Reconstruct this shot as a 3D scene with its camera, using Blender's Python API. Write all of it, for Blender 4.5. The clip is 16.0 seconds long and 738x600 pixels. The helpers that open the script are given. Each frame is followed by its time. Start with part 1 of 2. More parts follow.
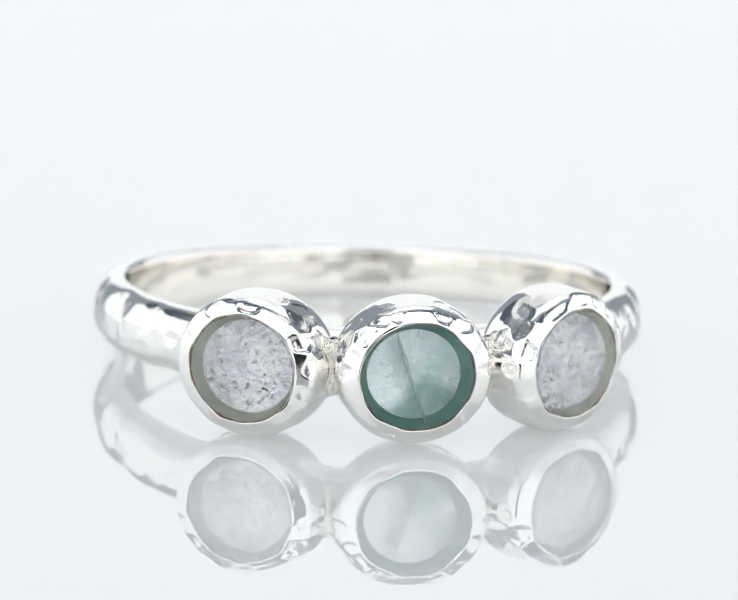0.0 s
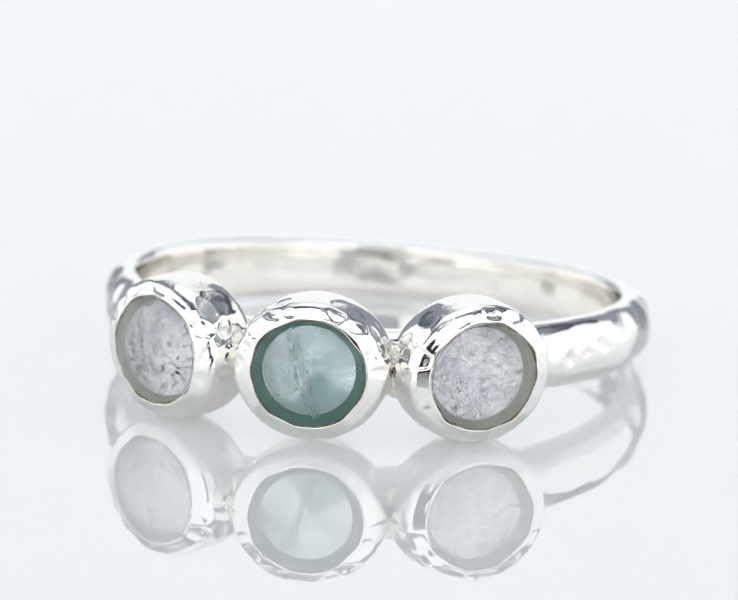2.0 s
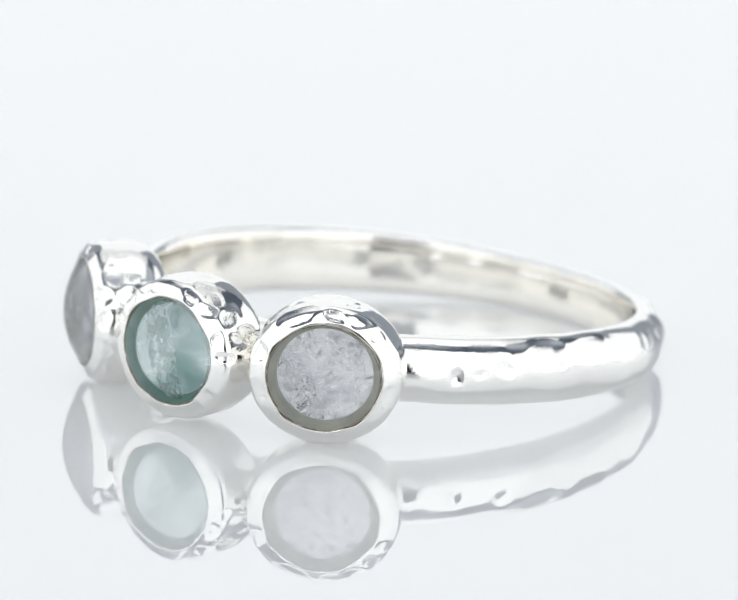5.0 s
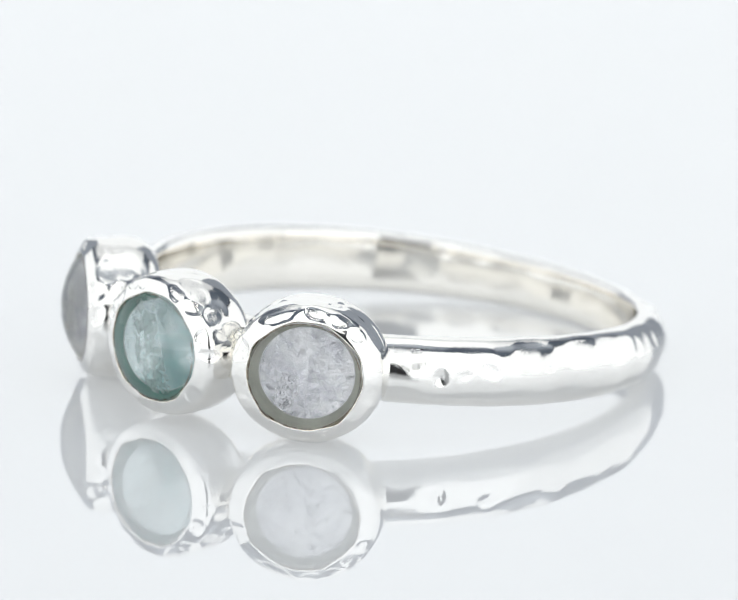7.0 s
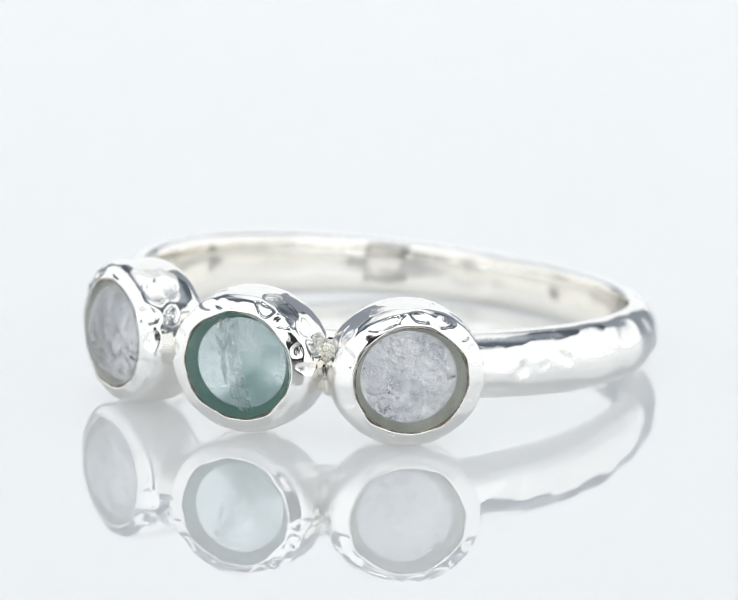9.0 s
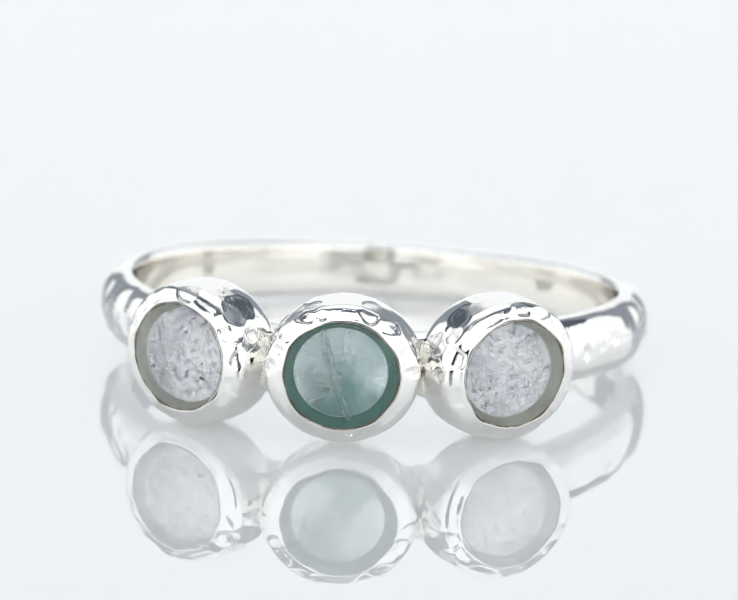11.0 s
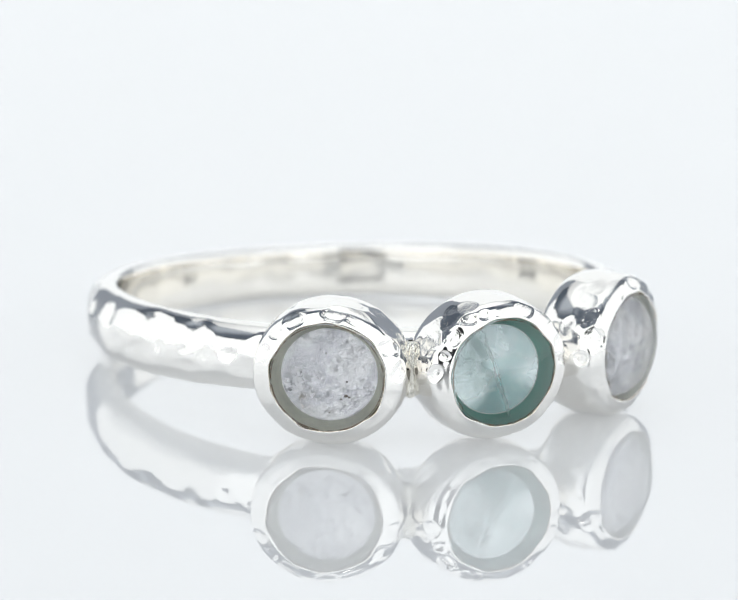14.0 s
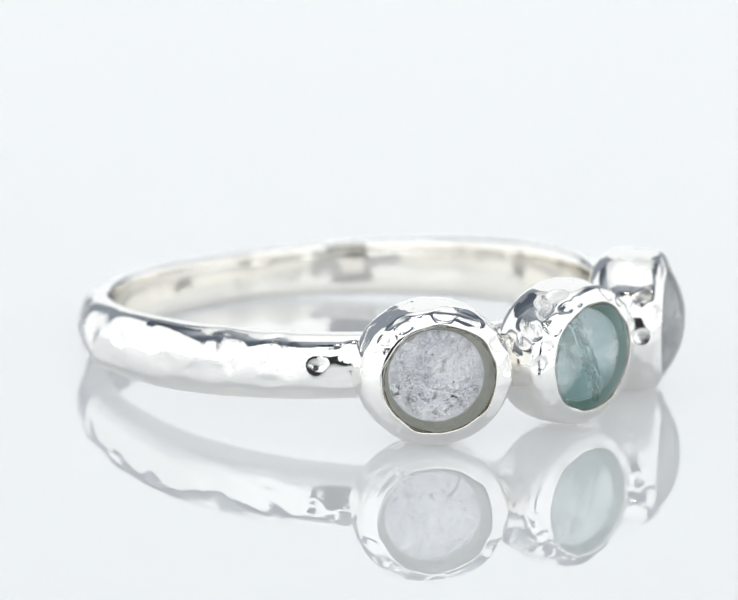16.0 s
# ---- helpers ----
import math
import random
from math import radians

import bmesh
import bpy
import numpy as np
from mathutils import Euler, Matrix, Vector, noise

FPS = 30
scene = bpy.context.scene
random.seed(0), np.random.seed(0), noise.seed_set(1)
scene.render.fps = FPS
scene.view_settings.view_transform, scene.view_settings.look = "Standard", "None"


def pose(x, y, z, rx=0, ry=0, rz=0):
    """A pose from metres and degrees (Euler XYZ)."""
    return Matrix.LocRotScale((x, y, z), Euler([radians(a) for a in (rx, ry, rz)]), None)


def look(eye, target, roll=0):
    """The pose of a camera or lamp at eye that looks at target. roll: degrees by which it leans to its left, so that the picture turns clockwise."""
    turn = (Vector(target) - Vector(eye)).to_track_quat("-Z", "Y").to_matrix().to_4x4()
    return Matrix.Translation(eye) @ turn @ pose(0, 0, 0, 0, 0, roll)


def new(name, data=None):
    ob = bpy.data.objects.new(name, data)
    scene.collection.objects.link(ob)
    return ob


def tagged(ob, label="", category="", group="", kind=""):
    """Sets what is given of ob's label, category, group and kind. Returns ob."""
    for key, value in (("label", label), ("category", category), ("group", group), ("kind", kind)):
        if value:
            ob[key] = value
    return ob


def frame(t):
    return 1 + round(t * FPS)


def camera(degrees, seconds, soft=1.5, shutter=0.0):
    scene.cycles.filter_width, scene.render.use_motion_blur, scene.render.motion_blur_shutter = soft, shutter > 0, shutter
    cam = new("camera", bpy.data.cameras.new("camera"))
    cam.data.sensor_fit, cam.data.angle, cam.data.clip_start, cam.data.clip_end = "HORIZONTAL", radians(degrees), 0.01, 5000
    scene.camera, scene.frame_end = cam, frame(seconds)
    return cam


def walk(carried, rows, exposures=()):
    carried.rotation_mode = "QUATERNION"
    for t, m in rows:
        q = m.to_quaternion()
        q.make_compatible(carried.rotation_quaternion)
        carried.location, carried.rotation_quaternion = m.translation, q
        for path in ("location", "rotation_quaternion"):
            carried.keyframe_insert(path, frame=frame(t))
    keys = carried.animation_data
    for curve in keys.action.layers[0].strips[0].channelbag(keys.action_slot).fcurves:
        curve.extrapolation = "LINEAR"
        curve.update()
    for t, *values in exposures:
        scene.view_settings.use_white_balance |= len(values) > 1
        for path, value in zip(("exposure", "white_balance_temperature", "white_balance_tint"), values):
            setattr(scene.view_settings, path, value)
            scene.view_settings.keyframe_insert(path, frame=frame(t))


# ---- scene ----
MM = 0.001

# camera on a stand before the light tent, with a long close-up lens
cam = camera(5.982, 16.0, soft=0.75)
EYE = (0.0, -240.67 * MM, 67.66 * MM)
AIM = (-0.176 * MM, 0.0, 2.476 * MM)
cam.data.dof.use_dof = True
cam.data.dof.focus_distance = 238.5 * MM
cam.data.dof.aperture_fstop = 92.0
walk(cam, [(0.0, look(EYE, AIM, 1.304)), (16.0, look(EYE, AIM, 1.304))])

# world: the dim studio room round the tent
world = bpy.data.worlds.new("studio")
scene.world = world
world.use_nodes = True
world.node_tree.nodes["Background"].inputs["Color"].default_value = (0.55, 0.62, 0.75, 1)
world.node_tree.nodes["Background"].inputs["Strength"].default_value = 0.17
scene.view_settings.exposure = 0.0

TENT_TOP, TENT_SIDE, TENT_BACK, TENT_FRONT = 1.07, 0.96, 0.855, 1.14


# ---------------------------------------------------------------- materials
def material(name):
    m = bpy.data.materials.new(name)
    m.use_nodes = True
    return m, m.node_tree.nodes, m.node_tree.links, m.node_tree.nodes["Principled BSDF"]


def ramp(nodes, links, source, stops):
    r = nodes.new("ShaderNodeValToRGB")
    while len(r.color_ramp.elements) < len(stops):
        r.color_ramp.elements.new(0.5)
    for e, (p, c) in zip(r.color_ramp.elements, stops):
        e.position, e.color = p, (*c, 1)
    links.new(source, r.inputs[0])
    return r.outputs[0]


def noise_tex(nodes, links, scale, detail=3, rough=0.5, distort=0.0):
    co = nodes.new("ShaderNodeTexCoord")
    n = nodes.new("ShaderNodeTexNoise")
    n.inputs["Scale"].default_value = scale
    n.inputs["Detail"].default_value = detail
    n.inputs["Roughness"].default_value = rough
    n.inputs["Distortion"].default_value = distort
    links.new(co.outputs["Object"], n.inputs["Vector"])
    return n.outputs["Fac"]


def mix_color(nodes, links, fac, a, b):
    m = nodes.new("ShaderNodeMix")
    m.data_type = "RGBA"
    for sock, v in ((m.inputs[0], fac), (m.inputs[6], a), (m.inputs[7], b)):
        if isinstance(v, (tuple, float, int)):
            sock.default_value = (*v, 1) if isinstance(v, tuple) else v
        else:
            links.new(v, sock)
    return m.outputs[2]


def bump(nodes, links, bsdf, height, distance, strength=1.0):
    b = nodes.new("ShaderNodeBump")
    b.inputs["Distance"].default_value = distance
    b.inputs["Strength"].default_value = strength
    links.new(height, b.inputs["Height"])
    links.new(b.outputs[0], bsdf.inputs["Normal"])


def silver(name, rough_lo, rough_hi, grain, relief, tint=(0.93, 0.915, 0.885), frost=0.9):
    m, n, l, b = material(name)
    b.inputs["Metallic"].default_value = 1.0
    cloud = noise_tex(n, l, 700, 4)
    l.new(mix_color(n, l, cloud, tint, tuple(0.97 * c for c in tint)), b.inputs["Base Color"])
    r = ramp(n, l, noise_tex(n, l, 1400, 5, 0.6), [(0.35, (rough_lo,) * 3), (0.72, (rough_hi,) * 3)])
    l.new(r, b.inputs["Roughness"])
    # smooth swells, and frosted pits in patches
    worn = n.new("ShaderNodeAttribute")
    worn.attribute_name = "hammered"
    patch = ramp(n, l, worn.outputs["Fac"], [(0.25, (0, 0, 0)), (0.6, (1, 1, 1))])
    pits = n.new("ShaderNodeMath")
    pits.operation = "MULTIPLY"
    l.new(noise_tex(n, l, 13000, 3, 0.6), pits.inputs[0])
    l.new(patch, pits.inputs[1])
    both = n.new("ShaderNodeMath")
    both.operation = "MULTIPLY_ADD"
    l.new(pits.outputs[0], both.inputs[0])
    both.inputs[1].default_value = frost
    l.new(noise_tex(n, l, grain, 4, 0.6), both.inputs[2])
    bump(n, l, b, both.outputs[0], relief)
    return m


SILVER = silver("polished_silver", 0.03, 0.11, 2600, 0.000006)
SILVER_INNER = silver("inner_silver", 0.03, 0.07, 1800, 0.000006, (0.955, 0.925, 0.865))
SILVER_ROUGH = silver("cast_silver", 0.12, 0.30, 5200, 0.00005, (0.93, 0.91, 0.84))
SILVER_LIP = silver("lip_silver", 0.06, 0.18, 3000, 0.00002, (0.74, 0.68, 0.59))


def acrylic():
    m, n, l, b = material("white_acrylic")
    l.new(mix_color(n, l, noise_tex(n, l, 40, 3), (0.55, 0.56, 0.57), (0.54, 0.553, 0.567)), b.inputs["Base Color"])
    r = ramp(n, l, noise_tex(n, l, 90, 4), [(0.3, (0.0,) * 3), (0.75, (0.004,) * 3)])
    l.new(r, b.inputs["Roughness"])
    b.inputs["IOR"].default_value = 1.72
    b.inputs["Coat IOR"].default_value = 1.65
    b.inputs["Coat Weight"].default_value = 1.0
    b.inputs["Coat Roughness"].default_value = 0.001
    # emission painted into the sheet stands in for light from below
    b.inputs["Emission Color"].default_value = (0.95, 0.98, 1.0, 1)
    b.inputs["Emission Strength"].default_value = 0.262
    b.inputs["Subsurface Weight"].default_value = 1.0
    b.inputs["Subsurface Scale"].default_value = 0.004
    b.inputs["Subsurface Radius"].default_value = (1.0, 1.0, 1.0)
    return m


ACRYLIC = acrylic()


def glow(name, color, strength, hot_spot=None, reach=0.3, rim=0.5, cloth=(0.25, 0.25, 0.25)):
    """Emissive fabric; with a hot spot, its painted glow is brightest there and fades outwards."""
    m, n, l, b = material(name)
    b.inputs["Base Color"].default_value = (*cloth, 1)
    b.inputs["Roughness"].default_value = 0.9
    b.inputs["Emission Color"].default_value = (*color, 1)
    b.inputs["Emission Strength"].default_value = strength
    # light falloff painted into the emission; no lamp stands at this point
    if hot_spot:
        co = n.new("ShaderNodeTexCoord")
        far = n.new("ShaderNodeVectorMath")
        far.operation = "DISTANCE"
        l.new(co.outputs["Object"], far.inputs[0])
        far.inputs[1].default_value = hot_spot
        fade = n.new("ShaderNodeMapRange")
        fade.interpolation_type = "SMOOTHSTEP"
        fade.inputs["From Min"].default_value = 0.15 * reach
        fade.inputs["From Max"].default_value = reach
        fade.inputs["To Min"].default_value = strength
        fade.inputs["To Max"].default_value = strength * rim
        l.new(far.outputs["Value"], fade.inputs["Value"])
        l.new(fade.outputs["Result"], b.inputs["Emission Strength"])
    return m


def plain(name, color, rough):
    m, n, l, b = material(name)
    l.new(mix_color(n, l, ramp(n, l, noise_tex(n, l, 900, 5, 0.65), [(0.35, (0, 0, 0)), (0.65, (1, 1, 1))]), tuple(1.06 * c for c in color), tuple(0.76 * c for c in color)), b.inputs["Base Color"])
    b.inputs["Roughness"].default_value = rough
    return m


DARK = plain("matte_black", (0.02, 0.02, 0.022), 0.9)


def crystal(name, color):
    m, n, l, b = material(name)
    b.inputs["Base Color"].default_value = (*color, 1)
    b.inputs["Transmission Weight"].default_value = 1.0
    b.inputs["IOR"].default_value = 1.46
    b.inputs["Roughness"].default_value = 0.0
    bump(n, l, b, noise_tex(n, l, 900, 3), 0.000008)
    return m


CLEAR = crystal("clear_crystal", (0.98, 0.98, 0.985))
AQUA = crystal("aqua_crystal", (0.95, 0.985, 0.98))


def sheen(n, l, b, amount, rough, normal_from, tint=(0.95, 0.97, 0.97)):
    """Lays a silky mirror-like back behind the stone's own colour."""
    g = n.new("ShaderNodeBsdfGlossy")
    g.inputs["Color"].default_value = (*tint, 1)
    g.inputs["Roughness"].default_value = rough
    l.new(normal_from, g.inputs["Normal"])
    mix = n.new("ShaderNodeMixShader")
    if isinstance(amount, float):
        mix.inputs[0].default_value = amount
    else:
        l.new(amount, mix.inputs[0])
    l.new(b.outputs[0], mix.inputs[1])
    l.new(g.outputs[0], mix.inputs[2])
    l.new(mix.outputs[0], n["Material Output"].inputs["Surface"])


def crinkle(n, l, scale, distance):
    k = n.new("ShaderNodeBump")
    k.inputs["Distance"].default_value = distance
    l.new(noise_tex(n, l, scale, 6, 0.65, 0.15), k.inputs["Height"])
    return k.outputs[0]


def grey_core():
    m, n, l, b = material("grey_stone_core")
    base = ramp(n, l, noise_tex(n, l, 650, 5, 0.6), [(0.38, (0.26, 0.27, 0.30)), (0.49, (0.56, 0.57, 0.63)), (0.58, (0.92, 0.92, 0.93))])
    specks = ramp(n, l, noise_tex(n, l, 7000, 5, 0.74, 1.4), [(0.55, (0, 0, 0)), (0.60, (0.75, 0.75, 0.75))])
    l.new(mix_color(n, l, specks, base, (0.12, 0.12, 0.13)), b.inputs["Base Color"])
    b.inputs["Roughness"].default_value = 0.5
    relief = crinkle(n, l, 1500, 0.00011)
    l.new(relief, b.inputs["Normal"])
    dull = ramp(n, l, noise_tex(n, l, 7000, 5, 0.74, 1.4), [(0.54, (0.54,) * 3), (0.59, (0.0,) * 3)])
    sheen(n, l, b, dull, 0.13, relief, (0.95, 0.95, 0.97))
    return m


def teal_core():
    m, n, l, b = material("teal_stone_core")
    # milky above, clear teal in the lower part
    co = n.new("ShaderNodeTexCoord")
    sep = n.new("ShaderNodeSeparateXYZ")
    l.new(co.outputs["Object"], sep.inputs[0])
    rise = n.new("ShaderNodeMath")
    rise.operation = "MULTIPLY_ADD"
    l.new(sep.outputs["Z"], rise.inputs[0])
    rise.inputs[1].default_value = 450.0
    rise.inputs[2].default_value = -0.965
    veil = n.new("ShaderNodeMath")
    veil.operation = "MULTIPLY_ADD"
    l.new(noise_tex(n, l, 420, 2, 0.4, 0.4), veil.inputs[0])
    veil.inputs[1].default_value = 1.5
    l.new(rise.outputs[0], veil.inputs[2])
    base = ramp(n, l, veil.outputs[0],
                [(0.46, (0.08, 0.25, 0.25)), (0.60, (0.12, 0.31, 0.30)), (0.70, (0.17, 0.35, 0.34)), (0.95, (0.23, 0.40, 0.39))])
    # pale wisps and clear patches
    wisps = ramp(n, l, noise_tex(n, l, 1500, 6, 0.7, 2.2), [(0.50, (0, 0, 0)), (0.75, (0.40, 0.40, 0.40))])
    base = mix_color(n, l, wisps, base, (0.86, 0.91, 0.88))
    clear = ramp(n, l, noise_tex(n, l, 520, 2, 0.4, 0.6), [(0.54, (0, 0, 0)), (0.66, (0.5, 0.5, 0.5))])
    base = mix_color(n, l, clear, base, (0.20, 0.48, 0.48))
    specks = ramp(n, l, noise_tex(n, l, 6000, 4, 0.7, 1.0), [(0.62, (0, 0, 0)), (0.67, (0.9, 0.9, 0.9))])
    l.new(mix_color(n, l, specks, base, (0.14, 0.2, 0.2)), b.inputs["Base Color"])
    b.inputs["Roughness"].default_value = 0.45
    relief = crinkle(n, l, 1500, 0.00004)
    l.new(relief, b.inputs["Normal"])
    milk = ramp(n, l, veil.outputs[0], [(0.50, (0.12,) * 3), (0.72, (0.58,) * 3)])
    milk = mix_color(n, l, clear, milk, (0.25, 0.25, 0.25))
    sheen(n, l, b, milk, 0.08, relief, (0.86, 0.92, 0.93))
    return m


GREY_CORE, TEAL_CORE = grey_core(), teal_core()
GREY_SEAT = plain("grey_stone_girdle", (0.74, 0.75, 0.65), 0.5)
TEAL_SEAT = plain("teal_stone_girdle", (0.22, 0.46, 0.39), 0.5)


PALE_EDGE = plain("pale_facet_edge", (0.92, 0.93, 0.92), 0.3)
SPECK = plain("brown_speck", (0.10, 0.075, 0.06), 0.6)


def feathered(name, color, lo, hi):
    """A thin fracture: shreds of pale surface with clear gaps between."""
    m, n, l, b = material(name)
    b.inputs["Base Color"].default_value = (*color, 1)
    b.inputs["Roughness"].default_value = 0.4
    l.new(ramp(n, l, noise_tex(n, l, 2600, 4, 0.65, 0.5), [(lo, (0, 0, 0)), (hi, (0.7, 0.7, 0.7))]), b.inputs["Alpha"])
    return m


FEATHER = feathered("pale_feather", (0.84, 0.91, 0.89), 0.38, 0.62)
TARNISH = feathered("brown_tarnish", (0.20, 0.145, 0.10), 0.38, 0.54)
BROWN_FEATHER = feathered("brown_feather", (0.66, 0.61, 0.54), 0.46, 0.72)


# ---------------------------------------------------------------- mesh helpers
def grid_mesh(name, rows, close_u, close_v, hammered=None):
    """A skin over rows of points (u along the rows, v across)."""
    rows = np.asarray(rows)
    nu, nv = rows.shape[:2]
    verts = rows.reshape(-1, 3)
    faces = []
    for i in range(nu if close_u else nu - 1):
        for j in range(nv if close_v else nv - 1):
            a, b = i * nv + j, i * nv + (j + 1) % nv
            c, d = ((i + 1) % nu) * nv + (j + 1) % nv, ((i + 1) % nu) * nv + j
            faces.append((a, b, c, d))
    me = bpy.data.meshes.new(name)
    me.from_pydata([tuple(v) for v in verts], [], faces)
    me.polygons.foreach_set("use_smooth", [True] * len(me.polygons))
    bm = bmesh.new()
    bm.from_mesh(me)
    bmesh.ops.recalc_face_normals(bm, faces=bm.faces)
    bm.to_mesh(me)
    bm.free()
    if hammered is not None:
        me.attributes.new("hammered", "FLOAT", "POINT").data.foreach_set("value", np.ascontiguousarray(hammered, dtype=np.float32).ravel())
    me.update()
    return me


def mesh_part(name, me, mat, parent, label=""):
    ob = new(name, me)
    me.materials.append(mat)
    ob.parent = parent
    if label:
        tagged(ob, label)
    return ob


def part(name, bm, mat, parent=None, label="", smooth=False):
    me = bpy.data.meshes.new(name)
    bm.to_mesh(me)
    bm.free()
    me.polygons.foreach_set("use_smooth", [smooth] * len(me.polygons))
    return mesh_part(name, me, mat, parent, label)


def block(size, centre, bevel=0.0, bm=None):
    bm = bm or bmesh.new()
    made = bmesh.ops.create_cube(bm, size=1.0, matrix=Matrix.Translation(centre) @ Matrix.Diagonal((*size, 1)))
    if bevel:
        edges = list({e for v in made["verts"] for e in v.link_edges})
        bmesh.ops.bevel(bm, geom=edges, offset=bevel, segments=2, affect="EDGES")
    return bm


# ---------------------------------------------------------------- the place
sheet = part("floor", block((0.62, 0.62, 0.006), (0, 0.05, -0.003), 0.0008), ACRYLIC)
tagged(sheet, "glossy white acrylic sheet with soft mirror reflections", "floor", kind="structure")

tent = new("light_tent")
tagged(tent, "white fabric light tent panels glowing softly round the sheet", "light tent", kind="structure")
W = (0.950, 0.98, 0.998)
T = 0.004
part("back_panel", block((0.20, T, 0.50), (0, 0.352, 0.25)), glow("back_fabric", W, TENT_BACK), tent)
side = glow("side_fabric", W, TENT_SIDE)
part("side_panel", block((T, 0.62, 0.26), (-0.302, 0.04, 0.13)), side, tent)
part("side_panel", block((T, 0.62, 0.26), (0.302, 0.04, 0.13)), side, tent)
# the top's hot spot is painted, to give the silver graded reflections
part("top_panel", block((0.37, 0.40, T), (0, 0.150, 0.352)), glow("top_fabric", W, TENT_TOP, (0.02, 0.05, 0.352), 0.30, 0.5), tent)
front = glow("front_fabric", W, TENT_FRONT)
part("front_panel", block((0.178, T, 0.22), (-0.119, -0.15, 0.11)), front, tent)
part("front_panel", block((0.178, T, 0.22), (0.119, -0.15, 0.11)), front, tent)
part("front_panel", block((0.62, T, 0.17), (0, -0.275, 0.20)), front, tent)
# unseen black panel, added to darken what silver and stones reflect
part("lens_dark_card", block((0.10, T, 0.115), (0, -0.275, 0.0575)), DARK, tent, "added black panel behind the lens for dark reflections")


def leaning(size, a, b):
    """A thin panel whose middle line runs from a to b; size is its width and thickness."""
    a, b = Vector(a), Vector(b)
    bm = block((size[0], (b - a).length, size[1]), (0, 0, 0))
    m = Matrix.Translation((a + b) / 2) @ (b - a).to_track_quat("Y", "Z").to_matrix().to_4x4()
    bmesh.ops.transform(bm, matrix=m, verts=bm.verts)
    return bm


# unseen grey-blue panels added between the tent's lit ones, for slate reflections in the silver
CORNER = glow("corner_card_tint", (0.88, 0.94, 1.0), 0.16, cloth=(0.17, 0.19, 0.23))
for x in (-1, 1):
    part("corner_reflection_card", block((0.200, T, 0.36), (0.2015 * x, 0.352, 0.18)), CORNER, tent, "added grey-blue panel for dark reflections")
# front and side panels: painted glow fades down from the upper seam
CARD_GREY = (0.085, 0.105, 0.14)
part("front_reflection_card", leaning((0.62, T), (0, -0.273, 0.287), (0, -0.052, 0.352)), glow("front_card_tint", (0.88, 0.94, 1.0), 0.42, (0, -0.052, 0.352), 0.20, 0.03, CARD_GREY), tent, "added grey-blue panel for dark reflections")
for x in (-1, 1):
    part("side_reflection_card", leaning((0.62, T), (0.304 * x, 0.04, 0.262), (0.187 * x, 0.04, 0.352)), glow("side_card_tint", (0.88, 0.94, 1.0), 0.40, (0.187 * x, 0.04, 0.352), 0.18, 0.05, CARD_GREY), tent, "added grey-blue panel for dark reflections")
    # black strip added below, for a thin dark line in the reflections
    part("dark_line_strip", block((0.010, 0.60, 0.010), (0.300 * x, 0.04, 0.266), 0.002), DARK, tent, "added black strip for a dark reflected line")
part("dark_line_strip", block((0.60, 0.012, 0.012), (0, -0.268, 0.283), 0.002), DARK, tent, "added black strip for a dark reflected line")

lamp = new("lamp_bar")
tagged(lamp, "black lamp bar with rows of white light dots", "lamp")
head = part("housing", block((0.130, 0.036, 0.012), (0, -0.150, 0.300), 0.002), DARK, lamp)
for x in (-0.06, 0.06):
    part("hanger", block((0.006, 0.006, 0.016), (x, -0.150, 0.313), 0.001), DARK, lamp)
LED = glow("led", (1.0, 0.98, 0.93), 14.0)
for k in range(14):
    bm = bmesh.new()
    spot = Vector((-0.027 + 0.009 * (k % 7), -0.156 + 0.012 * (k // 7), 0.294))
    bmesh.ops.create_uvsphere(bm, u_segments=10, v_segments=6, radius=0.0032, matrix=Matrix.Translation(spot))
    part("light_dot", bm, LED, head, smooth=True)

# ---------------------------------------------------------------- the ring
R_IN, R_OUT = 8.50, 9.68
# each setting: where it stands round the ring, the way that it faces and its upward tilt (degrees), distance from the middle and height (mm)
BEZELS = ((-21.83, -24.74, 1.3, 11.30, 2.505), (8.86, 10.82, 0.9, 11.48, 2.595), (39.28, 45.09, 0.6, 11.35, 2.49))


def smooth_dent(d2, radius):
    q = np.clip(1.4 * (1.0 - d2 / (radius * radius)), 0.0, 1.0)
    return 0.7 * q * q * (3 - 2 * q) + 0.3 * np.clip(1.0 - d2 / (radius * radius), 0.0, None)


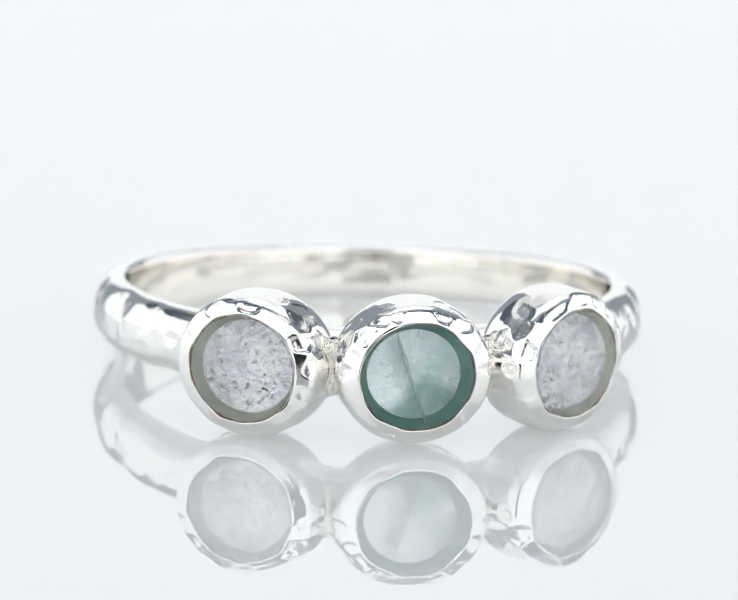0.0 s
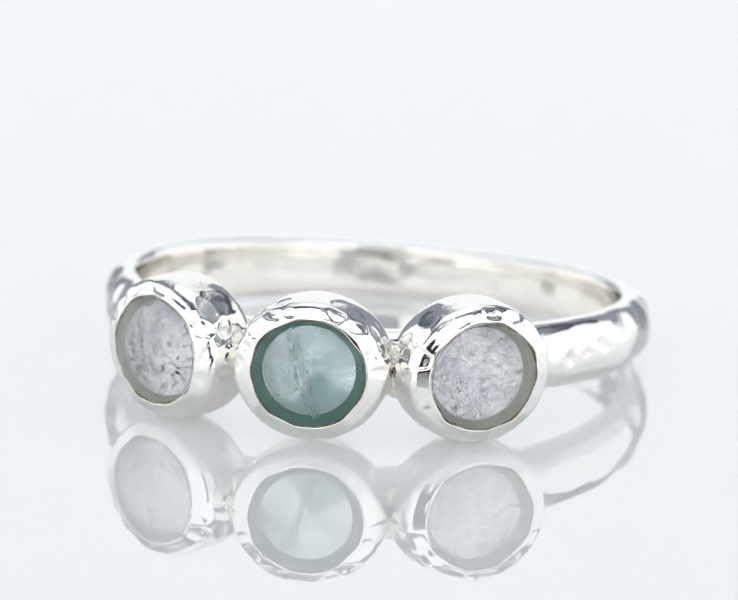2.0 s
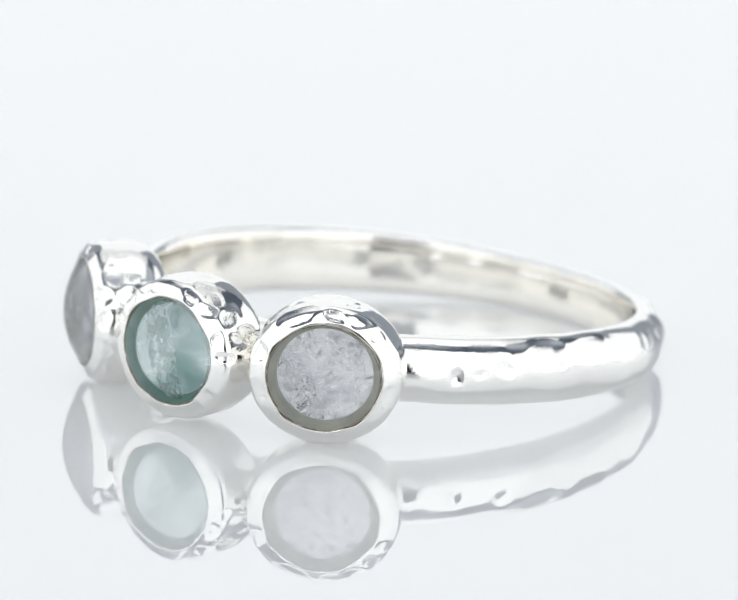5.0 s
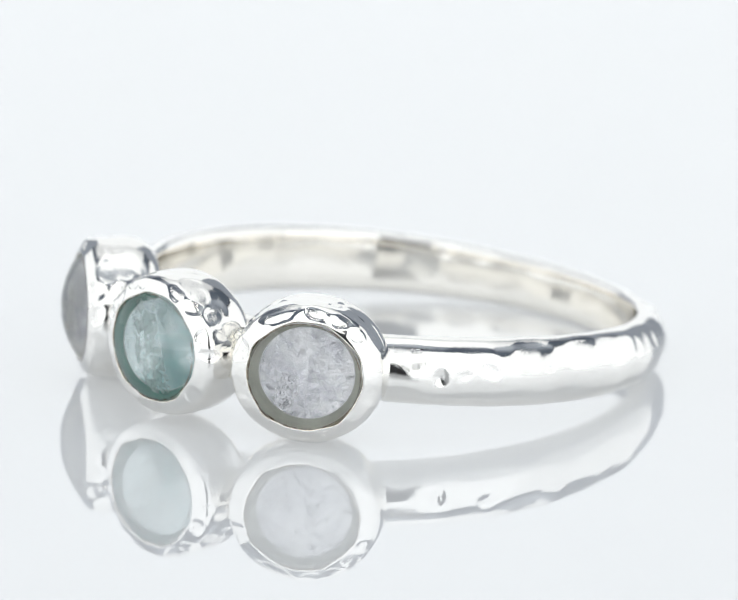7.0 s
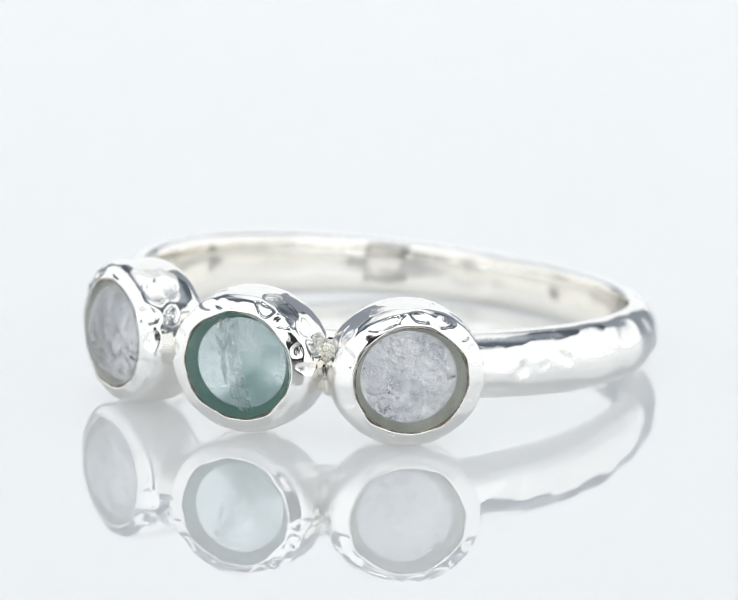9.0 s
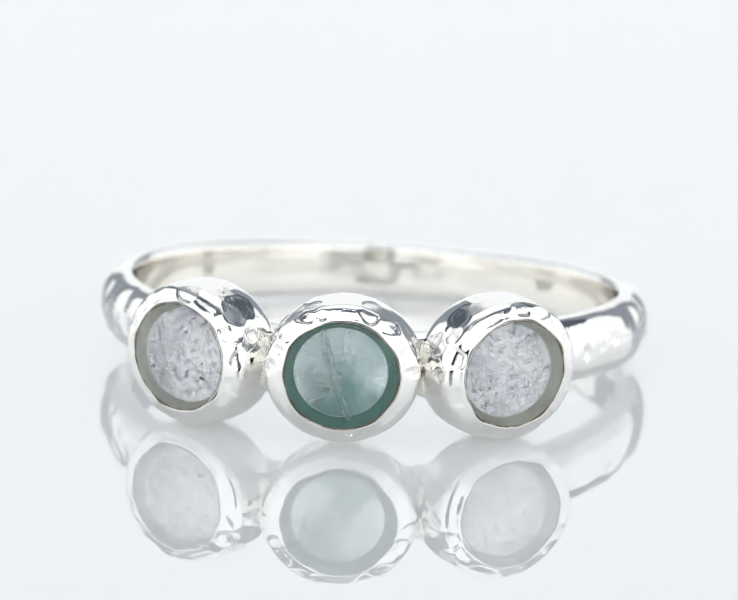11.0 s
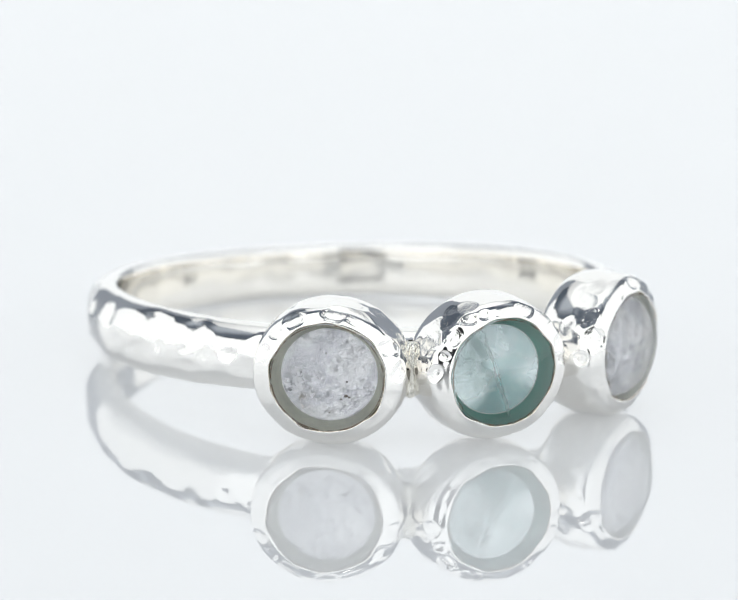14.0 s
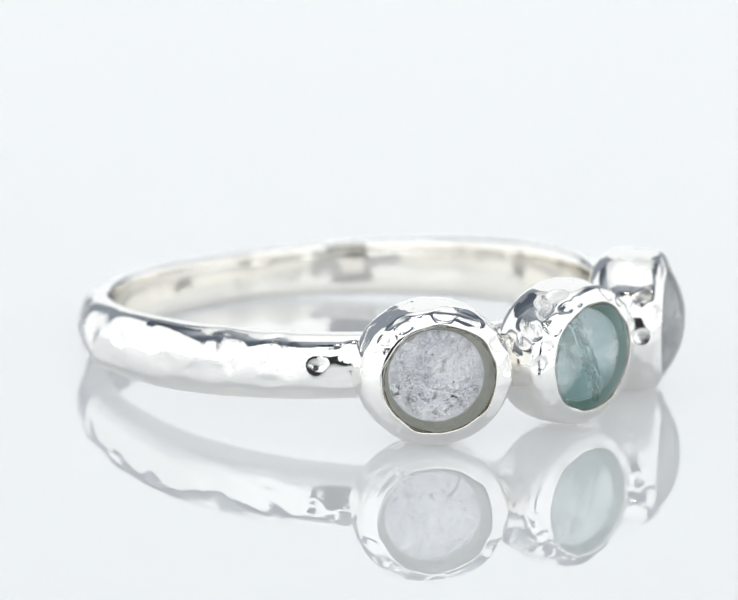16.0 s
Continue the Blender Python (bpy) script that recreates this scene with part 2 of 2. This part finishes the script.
def band_rows(rng):
    """The band as it lies: taller at the front, where it rises to the settings, and low at the back."""
    nu, nv = 900, 112
    az = np.linspace(0, 2 * np.pi, nu, endpoint=False)
    s = np.linspace(0, 2 * np.pi, nv, endpoint=False)
    AZ, S = np.meshgrid(az, s, indexing="ij")
    top = 2.887 + 0.841 * np.cos(AZ) - 0.145 * np.cos(2 * AZ)
    low = 0.657 + 0.690 * np.cos(AZ) + 0.032 * np.sin(AZ) + 0.053 * np.cos(2 * AZ)
    middle, half = (top + low) / 2, (top - low) / 2
    c, d = np.cos(S), np.sin(S)
    crest = R_IN + 0.25
    r = np.where(c > 0, crest + (R_OUT - crest) * np.abs(c) ** 0.92, crest - (crest - R_IN) * np.abs(c) ** 0.62)
    z = half * np.sign(d) * np.abs(d) ** np.where(c > 0, 0.90, 0.70)
    outer = np.clip((r - crest - 0.12) / 0.40, 0, 1)
    depth = np.zeros_like(r)
    # hammer marks along the shoulders and a few on the face
    marks = []
    a = 0.03
    while a < 2 * np.pi:
        marks.append((a, rng.uniform(0.52, 0.78), rng.uniform(0.50, 0.80), rng.uniform(0.05, 0.10), rng.uniform(1.3, 2.2)))
        marks.append((a + rng.uniform(-0.1, 0.1), rng.uniform(-0.95, -0.7), rng.uniform(0.45, 0.7), rng.uniform(0.025, 0.055), rng.uniform(1.1, 1.7)))
        if 4.3 < a < 5.9:
            marks.append((a + rng.uniform(-0.05, 0.05), rng.uniform(0.30, 0.60), rng.uniform(0.55, 0.80), rng.uniform(0.09, 0.14), rng.uniform(1.0, 1.5)))
        if a > 2.6:
            # the side by the first grey stone took more blows on its face
            marks.append((a + rng.uniform(-0.06, 0.06), rng.uniform(-0.45, 0.15), rng.uniform(0.55, 0.80), rng.uniform(0.05, 0.09), rng.uniform(1.0, 1.6)))
        a += rng.uniform(0.19, 0.28)
    # single blows close to the settings: degrees round the ring, height, size, depth
    for deg, mz, mr, md in ((64.8, 0.0, 0.36, 0.10), (74.4, 0.28, 0.46, 0.09), (69.5, 0.05, 0.22, 0.04), (88.0, 0.2, 0.2, 0.03), (57.5, 0.5, 0.4, 0.07), (118.0, 0.55, 0.5, 0.09), (128.0, 0.5, 0.5, 0.09),
                            (-37.7, 0.05, 0.26, 0.06), (-43.5, 0.08, 0.34, 0.09), (-53.8, -0.3, 0.3, 0.05), (-54.9, 0.25, 0.36, 0.06), (-62.7, 0.05, 0.42, 0.06), (-71.6, -0.1, 0.24, 0.05)):
        marks.append((radians(deg) % (2 * np.pi), mz, mr, md, 1.15))
    warp_a = 0.012 * np.sin(23 * AZ + 2.3 * z) + 0.006 * np.sin(51 * AZ - 3.7 * z)
    warp_z = 0.07 * np.sin(19 * AZ + 1.7 * z) + 0.03 * np.sin(43 * AZ)
    for ma, mz, mr, md, stretch in marks:
        da = np.mod(AZ + warp_a - ma + np.pi, 2 * np.pi) - np.pi
        d2 = (da * R_OUT / stretch) ** 2 + (z + warp_z - mz * half) ** 2
        depth = np.maximum(depth, md * np.clip(1.0 - d2 / (mr * mr), 0.0, None) ** 1.8)
    swell = 0.02 * np.sin(11 * AZ + 1.0) + 0.015 * np.sin(17 * AZ + 2.0 * z)
    r = r - (depth + swell) * outer
    # soft waves along the inside
    r = r + np.clip(-c, 0, 1) ** 0.5 * np.clip(d + 0.4, 0, 1) * (0.012 * np.sin(15 * AZ + 1.3) + 0.006 * np.sin(26 * AZ + 0.4 + z))
    z = middle + z * (1 - 0.35 * depth * outer)
    return np.stack([r * np.sin(AZ), -r * np.cos(AZ), z], -1) * MM, np.clip(depth * outer / 0.08, 0, 1)


def bezel_frame(az, facing, tilt, far, high):
    """Matrix of a setting: x along the ring, y up across it, z outwards; its origin is the middle of the rim."""
    a, e = radians(facing), radians(tilt)
    out = Vector((math.sin(a) * math.cos(e), -math.cos(a) * math.cos(e), math.sin(e)))
    side = Vector((math.cos(a), math.sin(a), 0))
    m = Matrix.Identity(4)
    m.col[0][:3], m.col[1][:3], m.col[2][:3] = side, out.cross(side), out
    m.translation = Vector((far * math.sin(radians(az)), -far * math.cos(radians(az)), high))
    return np.array(m)


def place(m, pts):
    """From millimetres in a setting's own space to metres as the ring lies."""
    pts = np.asarray(pts, float)
    return (pts @ m[:3, :3].T + m[:3, 3]) * MM


# radius and height of the setting's wall, from inside the lip, over the shoulder, to the back
PROFILE = [(1.99, -0.55), (1.99, -0.06), (1.952, 0.012), (1.962, 0.045), (2.0, 0.055), (2.06, 0.03), (2.12, -0.02), (2.26, -0.07), (2.42, -0.135),
           (2.55, -0.22), (2.62, -0.36), (2.66, -0.58), (2.685, -0.85), (2.70, -1.14), (2.70, -1.45), (2.68, -1.75), (2.60, -2.05), (2.42, -2.33), (2.15, -2.55), (1.75, -2.70), (0.9, -2.76), (0.02, -2.76)]


def bezel_rows(rng, marks):
    prof = np.array(PROFILE)
    # resample along its length
    seg = np.r_[0, np.cumsum(np.hypot(*np.diff(prof, axis=0).T))]
    u = np.linspace(0, seg[-1], 110)
    rad, hgt = np.interp(u, seg, prof[:, 0]), np.interp(u, seg, prof[:, 1])
    for _ in range(3):
        rad[1:-1] = (rad[:-2] + 2 * rad[1:-1] + rad[2:]) / 4
        hgt[1:-1] = (hgt[:-2] + 2 * hgt[1:-1] + hgt[2:]) / 4
    nv = 300
    th = np.linspace(0, 2 * np.pi, nv, endpoint=False)
    TH, RAD = np.meshgrid(th, rad, indexing="ij")
    HGT = np.broadcast_to(hgt, RAD.shape).copy()
    U = np.broadcast_to(u, RAD.shape)
    wobble = 0.03 * np.sin(5 * TH + rng.uniform(0, 6)) + 0.022 * np.sin(9 * TH + rng.uniform(0, 6)) + 0.012 * np.sin(14 * TH + rng.uniform(0, 6))
    lip = np.exp(-((U - 0.62) / 0.16) ** 2)
    RAD = RAD + wobble * lip
    zone = np.clip((U - 0.72) / 0.12, 0, 1)
    depth = np.zeros_like(RAD)
    # the blows are uneven in outline
    ph = rng.uniform(0, 6, 6)
    WARP_T = 0.035 * np.sin(7 * TH + 3.1 * U + ph[0]) + 0.006 * np.sin(17 * TH - 5 * U + ph[1])
    WARP_U = 0.07 * np.sin(8 * TH - 2.3 * U + ph[3]) + 0.012 * np.sin(19 * TH + 4 * U + ph[4])
    for mt, mu, mr, md, stretch in marks:
        dt = np.mod(TH + WARP_T - mt + np.pi, 2 * np.pi) - np.pi
        d2 = (dt * 2.55 / stretch) ** 2 + (U + WARP_U - mu) ** 2
        depth = np.maximum(depth, md * smooth_dent(d2, mr))
    RAD2 = RAD - 0.75 * depth * zone
    HGT = HGT - 0.65 * depth * zone * np.clip(1 - (U - 0.7) / 1.2, 0, 1)
    squash = 0.945
    dented = np.clip(np.where(depth > 0.04, depth, 0) * zone / 0.06, 0, 1)
    return np.stack([RAD2 * np.cos(TH), RAD2 * np.sin(TH) * np.where(U < 0.9, squash, squash + (0.925 - squash) * np.clip((U - 0.9) / 0.4, 0, 1)), HGT], -1), dented


def dome_rows(radius, height, depth):
    """A low cabochon: flat back, straight girdle, domed face."""
    ball = (radius * radius + height * height) / (2 * height)
    prof = [(0.001, -depth), (radius * 0.6, -depth), (radius - 0.03, -depth), (radius, -depth + 0.03), (radius, -depth * 0.5), (radius, -0.02)]
    for k in range(26):
        x = radius * (1 - k / 25.0)
        prof.append((max(x, 0.001), math.sqrt(max(ball * ball - x * x, 0)) - ball + height))
    prof = np.array(prof)
    th = np.linspace(0, 2 * np.pi, 96, endpoint=False)
    return np.stack([np.outer(np.cos(th), prof[:, 0]), 0.95 * np.outer(np.sin(th), prof[:, 0]), np.broadcast_to(prof[:, 1], (96, len(prof)))], -1)


DEEP = -0.88


def disc_rows(r0, r1, h0, h1, n=14, shift=0.0, bulge=0.0):
    """A disc or cone round the stone's axis; its inner edge lies off the axis by the shift."""
    th = np.linspace(0, 2 * np.pi, 96, endpoint=False)
    r = np.linspace(r0, r1, n)
    h = np.linspace(h0, h1, n) + bulge * (1 - (r / r1) ** 2)
    off = shift * (np.linspace(1, 0, n) if r1 > 1.8 else np.ones(n))
    return np.stack([np.outer(np.cos(th), r) + off, 0.95 * np.outer(np.sin(th), r), np.broadcast_to(h, (96, n))], -1)


# hammer dents on the shoulder of each setting: degrees round the stone (90 is the top), distance along the wall, size, depth, length
DENTS = (((86, 1.12, 0.30, 0.07, 1.7), (119, 1.10, 0.26, 0.06, 1.3), (141, 1.15, 0.25, 0.06, 1.2), (160, 1.05, 0.20, 0.05, 1.0), (66, 1.20, 0.34, 0.05, 1.6),
          (29, 1.12, 0.33, 0.09, 1.1), (8, 1.25, 0.26, 0.06, 1.0), (46, 1.75, 0.30, 0.06, 1.2), (100, 1.70, 0.28, 0.05, 1.3), (74, 1.85, 0.26, 0.05, 1.2)),
         ((140, 1.13, 0.28, 0.07, 1.2), (122, 1.10, 0.22, 0.07, 1.0), (109, 1.05, 0.18, 0.06, 1.3), (69, 1.12, 0.26, 0.07, 1.2), (47, 1.15, 0.24, 0.07, 1.4),
          (160, 1.08, 0.20, 0.07, 0.9), (176, 1.20, 0.24, 0.08, 0.9), (22, 1.05, 0.22, 0.07, 1.0), (5, 1.20, 0.24, 0.06, 0.9), (56, 1.70, 0.32, 0.07, 1.1),
          (35, 1.78, 0.34, 0.08, 1.0), (130, 1.75, 0.34, 0.07, 1.2), (152, 1.80, 0.32, 0.08, 1.0), (20, 2.30, 0.34, 0.07, 1.0)),
         ((82, 1.10, 0.24, 0.06, 1.2), (62, 1.08, 0.22, 0.07, 1.3), (42, 1.10, 0.26, 0.07, 1.2), (24, 1.15, 0.20, 0.05, 1.0), (161, 1.15, 0.36, 0.10, 1.0),
          (112, 1.15, 0.34, 0.05, 1.9), (144, 1.60, 0.26, 0.06, 1.4), (176, 1.70, 0.24, 0.06, 1.0), (128, 2.05, 0.36, 0.07, 1.1), (95, 1.75, 0.28, 0.05, 1.2)))


def dent_list(rng, dents):
    marks = [(radians(d), u, 1.35 * r, 1.0 * h, k) for d, u, r, h, k in dents]
    # shallow facets under and behind
    for u, count, lo, hi in ((1.15, 9, 0.40, 0.62), (1.9, 9, 0.5, 0.75), (2.6, 9, 0.5, 0.75)):
        off = rng.uniform(0, 6)
        for k in range(count):
            t = off + 2 * math.pi * (k + rng.uniform(-0.28, 0.28)) / count
            if math.sin(t) < 0.05 or u > 2.4:
                marks.append((t, u + rng.uniform(-0.12, 0.12), rng.uniform(lo, hi), rng.uniform(0.015, 0.035), 1.0))
    # crowded blows over the upper back of the wall
    for k in range(10):
        t = radians(26 + 128 * (k + rng.uniform(-0.3, 0.3)) / 9)
        marks.append((t, rng.uniform(1.75, 2.35), rng.uniform(0.32, 0.52), rng.uniform(0.035, 0.065), rng.uniform(0.8, 1.4)))
    return marks


ring = new("ring")
tagged(ring, "hammered silver ring with three cabochon stones on white acrylic", "ring")
rng = np.random.default_rng(7)

points, dented = band_rows(rng)
me = grid_mesh("band", points, True, True, dented)
band = mesh_part("band", me, SILVER, ring, "hammered polished silver band")
me.materials.append(SILVER_INNER)
me.polygons.foreach_set("material_index", [1 if 40 <= k % 112 <= 71 else 0 for k in range(len(me.polygons))])

STONES = (("grey speckled cabochon stone under a clear dome", CLEAR, GREY_CORE, GREY_SEAT),
          ("milky teal cabochon stone with a fine crack", AQUA, TEAL_CORE, TEAL_SEAT),
          ("grey speckled cabochon stone under a clear dome", CLEAR, GREY_CORE, GREY_SEAT))
for stand, (label, glass, core, seat), dents in zip(BEZELS, STONES, DENTS):
    m = bezel_frame(*stand)
    wide, shift = (1.42, -0.05) if core is TEAL_CORE else (1.47, 0.0)
    points, dented = bezel_rows(rng, dent_list(rng, dents))
    setting = mesh_part("bezel", grid_mesh("bezel", place(m, points), True, False, dented), SILVER, ring,
                        "hammered silver bezel setting")
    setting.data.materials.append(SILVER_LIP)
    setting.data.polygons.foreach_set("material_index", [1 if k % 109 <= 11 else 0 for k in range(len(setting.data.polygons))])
    stone = mesh_part("stone", grid_mesh("stone", place(m, dome_rows(1.985, 0.66, 1.12)), True, False), glass, ring, label)
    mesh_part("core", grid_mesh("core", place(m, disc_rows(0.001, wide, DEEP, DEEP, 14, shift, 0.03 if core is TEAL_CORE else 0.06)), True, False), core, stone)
    mesh_part("facet_edge", grid_mesh("facet_edge", place(m, disc_rows(wide - 0.02, wide + 0.004, DEEP + 0.012, DEEP + 0.02, 3, shift)), True, False), PALE_EDGE, stone)
    mesh_part("girdle", grid_mesh("girdle", place(m, disc_rows(wide - 0.01, 1.972, DEEP - 0.005, -0.03, 14, shift)), True, False), seat, stone)

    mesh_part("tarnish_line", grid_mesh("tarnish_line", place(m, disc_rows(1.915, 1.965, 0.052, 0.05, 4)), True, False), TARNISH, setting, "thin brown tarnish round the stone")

# flaws inside the stones: a feathered crack in the teal one, specks and a feather in a grey one
m = bezel_frame(*BEZELS[1])
yy = np.linspace(-1.50, 1.50, 44)
up = np.linspace(0, 1, 16)
Y, UP = np.meshgrid(yy, up, indexing="ij")
line = -0.28 - 0.34 * Y + 0.02 * Y * Y + 0.01 * np.sin(5 * Y)
crown = 0.66 * (1 - (line * line + Y * Y) / 1.985 ** 2) - 0.08 - 0.12 * (1 + np.sin(2.3 * Y + 0.6)) * 0.5
H = DEEP + 0.05 + (crown - DEEP - 0.05) * UP
stones_by_place = [o for o in ring.children if o.name.split(".")[0] == "stone"]
crack = np.stack([line - 0.20 * H + 0.02 * np.sin(7 * H + 3 * Y), Y, H], -1)
mesh_part("crack", grid_mesh("crack", place(m, crack), False, False), FEATHER, stones_by_place[1], "fine feathered crack")
m = bezel_frame(*BEZELS[0])
yy = np.linspace(-1.25, -0.45, 24)
Y, UP = np.meshgrid(yy, up, indexing="ij")
feather = np.stack([-0.45 + 0.12 * np.sin(3 * Y) - 0.35 * UP, Y + 0.05 * UP, DEEP + 0.05 + 0.30 * UP * (1 + 0.2 * np.sin(17 * Y))], -1)
mesh_part("feather", grid_mesh("feather", place(m, feather), False, False), BROWN_FEATHER, stones_by_place[0], "brownish feather inclusion")
for x, y, r in ((0.52, -0.20, 0.035), (0.50, -0.62, 0.06), (0.60, -0.66, 0.04), (0.36, -0.72, 0.03), (-0.30, 0.72, 0.03), (-0.12, 0.62, 0.035),
                (0.02, -1.15, 0.03), (0.75, 0.2, 0.025)):
    bm = bmesh.new()
    bmesh.ops.create_icosphere(bm, subdivisions=2, radius=1.0)
    for v in bm.verts:
        k = 1 + 0.4 * noise.noise(v.co * 1.7 + Vector((x * 9, y * 9, 0)))
        q = place(m, [(x + r * k * v.co.x, y + 0.7 * r * k * v.co.y, DEEP + 0.075 + 0.5 * r * v.co.z)])[0]
        v.co = Vector(q)
    part("speck", bm, SPECK, stones_by_place[0], smooth=True)

# solder joints between the settings
for az in (-6.5, 24.1):
    m = bezel_frame(az, az, 0.8, 11.3, 2.5)
    n_u, n_v = 40, 48
    zz = np.linspace(-1.0, 1.0, n_u)
    th = np.linspace(0, 2 * np.pi, n_v, endpoint=False)
    Z, TH = np.meshgrid(zz, th, indexing="ij")
    flute = 1 + 0.10 * np.sin(11 * TH + 0.6 * np.sin(2.1 * Z)) + 0.03 * rng.standard_normal(Z.shape)
    taper = np.sqrt(np.clip(1 - (Z / 1.02) ** 8, 0, 1))
    pts = np.stack([0.25 * flute * taper * np.cos(TH), 0.05 + Z, -1.15 + 0.32 * flute * taper * np.sin(TH)], -1)
    mesh_part("solder_joint", grid_mesh("solder_joint", place(m, pts), False, True), SILVER_ROUGH, ring, "rough cast silver joint")


# ---------------------------------------------------------------- what moves
TURN = [(0.0, 0.0), (0.5, -5.19), (1.0, -10.36), (1.5, -15.45), (2.0, -20.56), (2.5, -25.71), (3.0, -30.84), (3.5, -35.94), (4.0, -41.01), (4.5, -45.98),
        (5.0, -50.97), (5.5, -56.02), (5.9, -59.93), (6.2, -61.73), (6.5, -59.72), (7.0, -54.65), (7.5, -49.57), (8.0, -44.75), (8.5, -39.74), (9.0, -34.62),
        (9.5, -29.49), (10.0, -24.42), (10.5, -19.34), (11.0, -14.27), (11.5, -9.35), (12.0, -4.25), (12.5, 0.95), (13.0, 6.25), (13.5, 11.47), (14.0, 16.69),
        (14.5, 21.97), (15.0, 27.21), (15.5, 32.45), (16.0, 37.71)]


def motions():
    # the ring turns to and fro on the stand's upright axis
    seat_at = pose(-0.225 * MM, 1.027 * MM, 0)
    walk(ring, [(t, pose(0, 0, 0, 0, 0, a) @ seat_at) for t, a in TURN])


motions()
